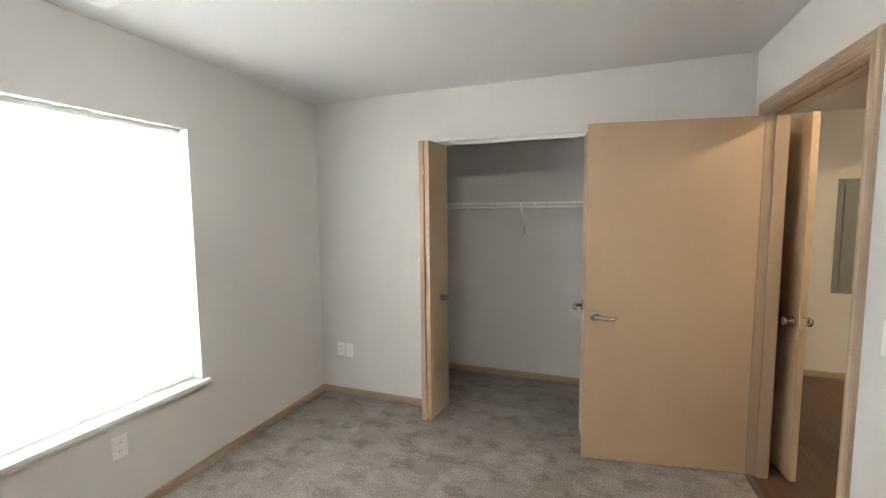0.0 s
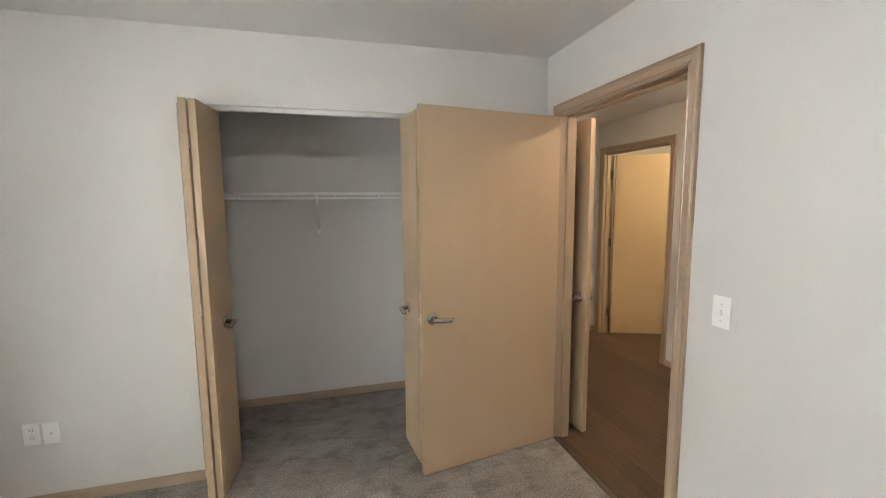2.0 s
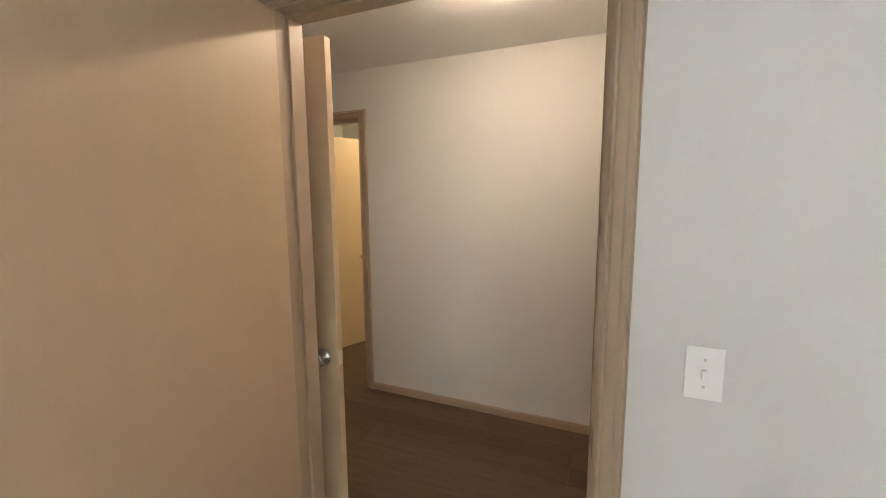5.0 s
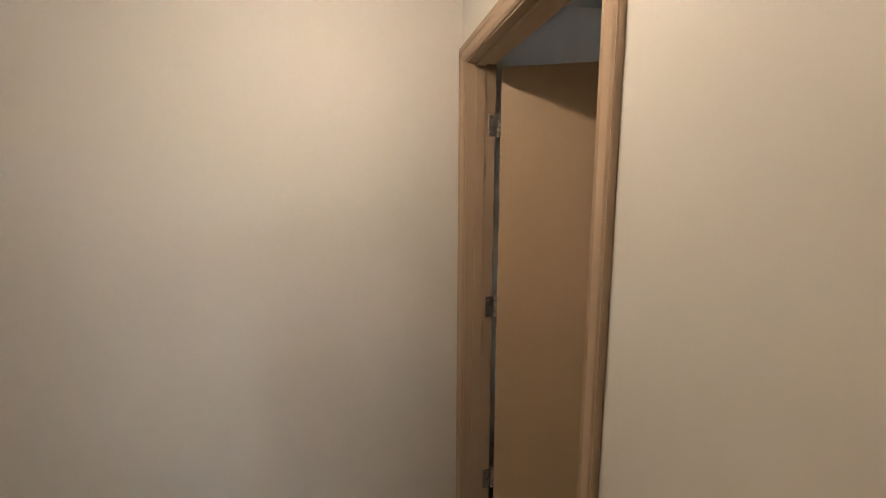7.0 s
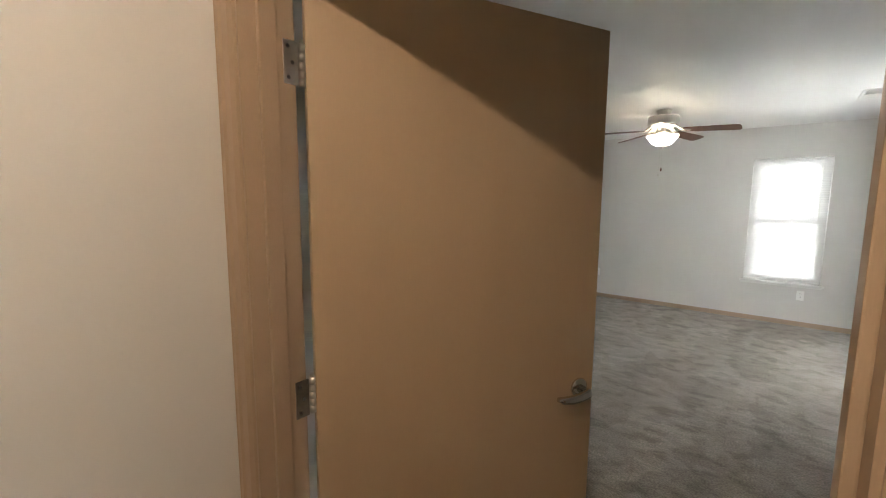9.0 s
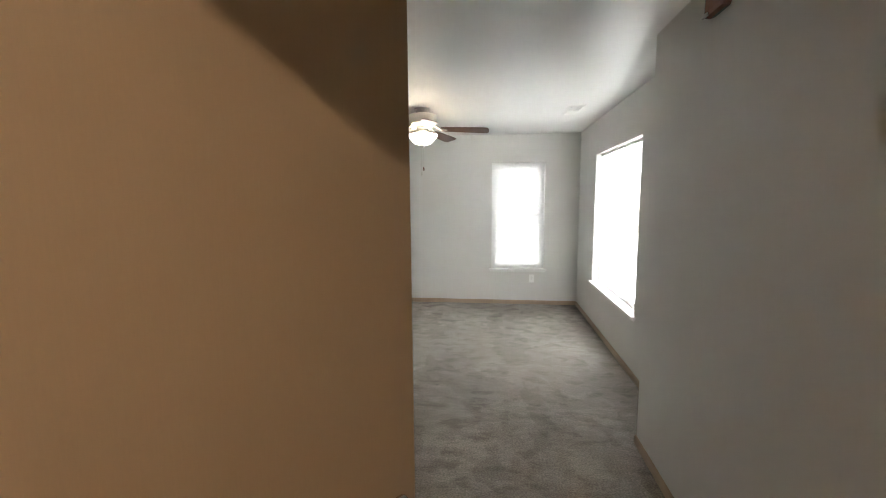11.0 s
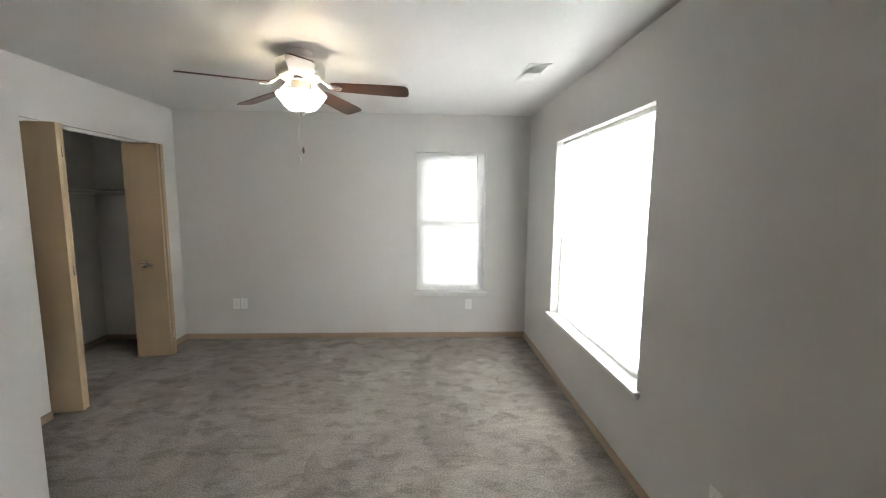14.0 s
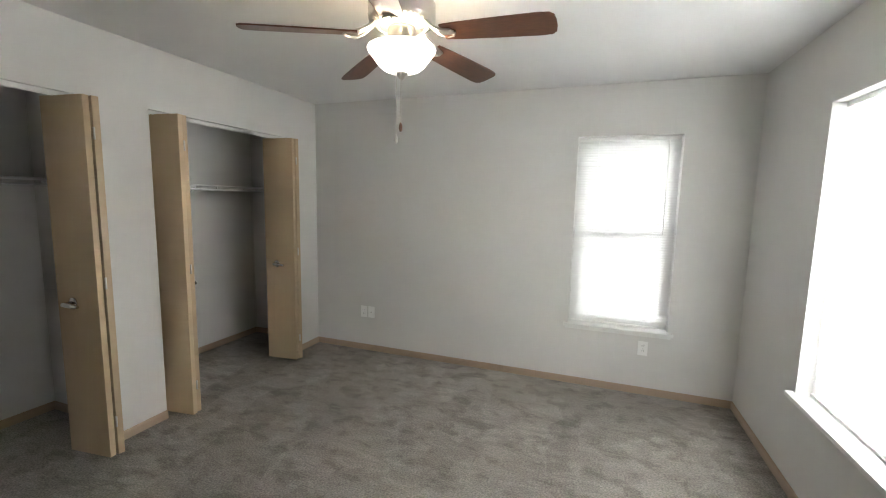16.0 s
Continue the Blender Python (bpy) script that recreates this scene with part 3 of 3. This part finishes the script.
def blind(m, w, h, tilt, label):
    """A mini blind hung in the recess; local x across, y into the room, z up."""
    root = thing("window_blind", label, "blind", m)
    part("headrail", box(B(), 0.008, -0.090, h - 0.030, w - 0.008, -0.056, h - 0.004, 0.002), PLASTIC, root)
    part("bottom_rail", box(B(), 0.010, -0.085, 0.012, w - 0.010, -0.062, 0.024, 0.003), PLASTIC, root)
    bm = B()
    k = 5
    rows = []
    for x in (0.005, w - 0.005):
        rows.append([bm.verts.new((x, (i / (k - 1) - 0.5) * 0.025, 0.0016 * (1 - (2 * i / (k - 1) - 1) ** 2))) for i in range(k)])
        rows.append([bm.verts.new((x, (i / (k - 1) - 0.5) * 0.025, 0.0016 * (1 - (2 * i / (k - 1) - 1) ** 2) - 0.0005)) for i in range(k)])
    t0, b0, t1, b1 = rows
    for i in range(k - 1):
        bm.faces.new((t0[i], t0[i + 1], t1[i + 1], t1[i]))
        bm.faces.new((b0[i], b1[i], b1[i + 1], b0[i + 1]))
    me = mesh_of("slat", bm, SLAT)
    z, rnd = 0.036, random.Random(int(w * 1000))
    while z < h - 0.036:
        share("slat", me, root, pose(0, -0.0735, z, tilt + rnd.uniform(-3, 3), 0, rnd.uniform(-0.04, 0.04)))
        z += 0.0205
    for x in (0.16, w - 0.16) if w < 1 else (0.18, w / 2, w - 0.18):
        part("ladder_cord", tube(B(), [(x, -0.060, 0.02), (x, -0.060, h - 0.03)], 0.0009, 5), PLASTIC, root)
    part("tilt_wand", tube(B(), [(0.09, -0.052, h - 0.03), (0.088, -0.050, h * 0.5)], 0.0035, 6), PLASTIC, root, "clear plastic tilt wand")
    return root


W1, W2, W3 = pose(-2.275, 1.535, 0.55, 0, 0, -90), pose(1.062, -4.683, 0.52), pose(0.592, -2.221, 0.535, 0, 0, -90)
for nm, m_, w, h, lab in (("window_1", W1, 1.535, 1.48, "wide white vinyl window with a deep sill"), ("window_2", W2, 0.753, 1.53, "narrow white single-hung window"),
                          ("window_3", W3, 1.537, 1.512, "wide white vinyl window with a deep sill")):
    window(nm, m_, w, h, 0.036, lab)
    returns(m_, w, h, 0.097)
    blind(m_, w, h, -85, "lowered white mini blind glowing with daylight")


# ---- wall plates ----
def plate(m, kind, label):
    root = thing("light_switch" if kind == "toggle" else "wall_outlet", label, "switch" if kind == "toggle" else "outlet", m)
    part("cover", box(B(), -0.036, 0.0, -0.058, 0.036, 0.0055, 0.058, 0.0022), PLASTIC, root)
    if kind == "toggle":
        part("toggle", box(B(), -0.005, 0.004, -0.011, 0.005, 0.014, 0.009, 0.0015), PLASTIC, root)
        for z in (-0.030, 0.030):
            part("screw", tube(B(), [(0, 0.005, z), (0, 0.0066, z)], 0.0032, 8), NICKEL, root)
    elif kind == "duplex":
        for z in (-0.021, 0.021):
            s = part("socket", box(B(), -0.017, 0.004, z - 0.014, 0.017, 0.0072, z + 0.014, 0.002), PLASTIC, root)
            for x in (-0.006, 0.006):
                part("slot", box(B(), x - 0.001, 0.0070, z - 0.003, x + 0.001, 0.0076, z + 0.006), DARKSLOT, s)
        part("screw", tube(B(), [(0, 0.005, 0), (0, 0.0066, 0)], 0.003, 8), NICKEL, root)
    elif kind == "jack":
        part("jack", tube(B(), [(0, 0.005, 0), (0, 0.012, 0)], 0.0048, 10), NICKEL, root, "threaded metal cable jack")
    return root


plate(pose(0.7795, 1.392, 1.140, 0, 0, 90), "toggle", "white toggle light switch on a greige wall")
plate(pose(-2.085, 2.6995, 0.392, 0, 0, 180), "duplex", "white duplex outlet above the baseboard")
plate(pose(-2.002, 2.6995, 0.388, 0, 0, 180), "jack", "white cable jack plate beside an outlet")
plate(pose(-2.2745, 1.055, 0.391, 0, 0, -90), "duplex", "white duplex outlet under a window")
plate(pose(3.775, -4.6825, 0.395), "duplex", "white duplex outlet above the baseboard")
plate(pose(3.692, -4.6825, 0.395), "jack", "white cable jack plate beside an outlet")
plate(pose(1.231, -4.6825, 0.380), "duplex", "white duplex outlet under a narrow window")
plate(pose(0.5925, -1.59, 0.372, 0, 0, -90), "duplex", "white duplex outlet on the window wall")

# ---- ceiling vents ----


def vent(m, label):
    root = thing("ceiling_vent", label, "vent", m)
    w, d = 0.155, 0.41
    bm = B()
    for x0, y0, x1, y1 in ((0, 0, w, 0.024), (0, d - 0.024, w, d), (0, 0.024, 0.024, d - 0.024), (w - 0.024, 0.024, w, d - 0.024)):
        box(bm, x0, y0, -0.007, x1, y1, -0.0005)
    part("frame", bm, WHITE, root)
    part("backing", box(B(), 0.020, 0.02, -0.003, w - 0.020, d - 0.02, -0.001), CEIL, root)
    sl = box(B(), 0.022, -0.0075, -0.0006, w - 0.022, 0.0075, 0.0006)
    me = mesh_of("slat", sl, WHITE)
    for i in range(24):
        share("slat", me, root, pose(0, 0.030 + i * 0.0152, -0.007, 13 if i < 12 else -13))
    return root


vent(pose(-2.12, 0.64, TOP), "white stamped metal ceiling register")
vent(pose(0.895, -3.37, TOP), "white stamped metal ceiling register")

# ---- ceiling fan ----
FX, FY = 2.50, -2.86
fan = thing("ceiling_fan", "brushed nickel ceiling fan with five walnut blades and a lit bowl", "ceiling fan", pose(FX, FY, 0))
part("canopy", lathe(B(), [(0.0, TOP), (0.072, TOP), (0.074, TOP - 0.006), (0.066, TOP - 0.030), (0.050, TOP - 0.052), (0.045, TOP - 0.066)]), NICKEL, fan)
motor = part("motor_housing", lathe(B(), [(0.045, 2.378), (0.10, 2.384), (0.138, 2.378), (0.146, 2.366), (0.147, 2.305), (0.143, 2.294), (0.120, 2.280), (0.085, 2.268), (0.0, 2.266)], 56), NICKEL, fan)
bm = B()
for i in range(40):
    a = i * math.tau / 40
    tube(bm, [(0.098 * math.cos(a), 0.098 * math.sin(a), 2.272), (0.135 * math.cos(a), 0.135 * math.sin(a), 2.288)], 0.0028, 5)
part("vent_ribs", bm, NICKEL, motor)
part("switch_housing", lathe(B(), [(0.0, 2.268), (0.058, 2.268), (0.060, 2.262), (0.060, 2.205), (0.054, 2.196), (0.030, 2.190), (0.0, 2.190)]), NICKEL, fan)
part("light_bowl", lathe(B(), [(0.147, 2.186), (0.150, 2.181), (0.147, 2.172), (0.136, 2.158), (0.122, 2.140), (0.106, 2.118), (0.084, 2.099), (0.058, 2.088), (0.030, 2.084), (0.0, 2.083)], 56),
     BOWL, fan, "lit frosted glass bowl")
part("finial", lathe(B(), [(0.0, 2.086), (0.030, 2.085), (0.031, 2.078), (0.016, 2.068), (0.008, 2.056), (0.0, 2.052)], 24), NICKEL, fan)


def blade_mesh():
    bm = B()
    outline = [(0.195, 0.050), (0.26, 0.056), (0.42, 0.064), (0.60, 0.070), (0.645, 0.066), (0.662, 0.050), (0.667, 0.020)]
    loop = outline + [(x, -y) for x, y in outline[::-1]]
    top = [bm.verts.new((x, y, 0.003)) for x, y in loop]
    low = [bm.verts.new((x, y, -0.003)) for x, y in loop]
    bm.faces.new(top)
    bm.faces.new(low[::-1])
    k = len(loop)
    for i in range(k):
        bm.faces.new((top[i], top[(i + 1) % k], low[(i + 1) % k], low[i]))
    return mesh_of("blade", bm, BLADE)


def iron_mesh():
    bm = B()
    for s in (-1, 1):
        tube(bm, [(0.100, s * 0.012, 0.060), (0.135, s * 0.020, 0.030), (0.165, s * 0.036, 0.008), (0.200, s * 0.040, -0.005), (0.235, s * 0.030, -0.006), (0.250, 0, -0.006)], [0.008, 0.008, 0.007, 0.007, 0.006, 0.005], 8)
    tube(bm, [(0.100, 0, 0.060), (0.150, 0, 0.018), (0.200, 0, -0.005), (0.250, 0, -0.006)], [0.010, 0.009, 0.008, 0.006], 8, 0.7)
    box(bm, 0.185, -0.030, -0.007, 0.245, 0.030, -0.0035, 0.001)
    return mesh_of("blade_iron", bm, NICKEL)


blade_me, iron_me = blade_mesh(), iron_mesh()
for i in range(5):
    m_ = pose(0, 0, 2.243, 0, 0, -38.5 + 72 * i) @ pose(0, 0, 0, -12, 3.2, 0)
    bl = share("blade", blade_me, fan, m_)
    share("blade_iron", iron_me, bl, pose(0, 0, 0, 12, 0, 0))
for dx, z1 in ((-0.012, 1.862), (0.010, 1.812)):
    ch = part("pull_chain", tube(B(), [(dx, 0.030, 2.225), (dx, 0.030, z1)], 0.0016, 6), NICKEL, fan)
    part("pull_knob", lathe(B(), [(0.0, z1 + 0.004), (0.004, z1), (0.0075, z1 - 0.014), (0.008, z1 - 0.024), (0.005, z1 - 0.036), (0.0, z1 - 0.038)], 14, (dx, 0.030, 0)), BLADE if z1 > 1.85 else NICKEL, ch, "small pull knob")

# ---- hall ----


def globe_light(name, x, y, top, mat, label):
    """A flush holder with a small frosted globe under it, in a cup that blocks upward light."""
    root = thing(name, label, "ceiling light", pose(x, y, 0))
    # unseen cup added round the globe to keep its light off ceiling and wall tops
    part("base", lathe(B(), [(0.0, top), (0.070, top), (0.072, top - 0.006), (0.060, top - 0.014), (0.034, top - 0.022), (0.030, top - 0.032), (0.030, top - 0.050), (0.0262, top - 0.050), (0.0262, top - 0.024), (0.0, top - 0.024)]), WHITE, root)
    part("globe", lathe(B(), [(0.0, top - 0.024)] + [(0.024 * math.sin(math.radians(a)), top - 0.048 + 0.024 * math.cos(math.radians(a))) for a in range(20, 181, 16)], 28),
         mat, root, "lit frosted globe")
    return root


globe_light("hall_ceiling_light", 1.53, 2.135, HALL_TOP, HALL_GLOBE, "small frosted bulb hall ceiling light, lit warm")
globe_light("bedroom_ceiling_light", -0.80, 0.85, TOP, ROOM_GLOBE, "small frosted bulb bedroom ceiling light, lit")

panel = thing("electrical_panel", "grey metal breaker panel set in the hall wall", "electrical panel", pose(1.93, 4.4395, 0.785))
part("cover", box(B(), 0.0, -0.006, 0.0, 0.375, 0.0, 1.02, 0.002), GREYMETAL, panel)
pd = part("panel_door", box(B(), 0.045, -0.013, 0.06, 0.330, -0.006, 0.96, 0.002), GREYMETAL, panel)
part("pull", box(B(), 0.285, -0.019, 0.48, 0.312, -0.013, 0.52, 0.002), DARKSLOT, pd, "recessed dark latch")
part("label_strip", box(B(), 0.27, -0.0142, 0.83, 0.325, -0.013, 0.845), PLASTIC, pd)

# small red-brown ornament high on the entry wall
orn = thing("wall_ornament", "dark red-brown lacquered ornament with a bright tip on the entry wall", "ornament", pose(0.881, -0.47, 2.262, 0, 0, -90))
part("body", box(B(), -0.060, 0.0, 0.0, 0.090, 0.045, 0.165, 0.0215), REDWOOD, orn)
part("tip", box(B(), 0.040, 0.040, 0.004, 0.088, 0.050, 0.018, 0.004), CHROME, orn, "bright metal tip")

# ---- floor planks of the hall, last ----
rnd = random.Random(4)
PW, PL = 0.152, 1.22
bm_cache = {}


def plank_mesh(w, l_):
    key = (round(w, 3), round(l_, 2))
    if key not in bm_cache:
        bm_cache[key] = mesh_of("plank", box(B(), 0.0006, 0.0006, -0.006, w - 0.0006, l_ - 0.0006, 0.0), PLANK)
    return bm_cache[key]


x = 0.806
while x < 2.46:
    w = min(PW, 2.462 - x)
    y = 1.474
    l_ = rnd.choice((0.3, 0.5, 0.7, 0.9, 1.1))
    while y < 4.45:
        l_ = min(l_, 4.46 - y)
        if l_ > 0.03:
            share("plank", plank_mesh(w, l_), floor_hall, pose(x, y, 0))
        y += l_
        l_ = PL
    x += w
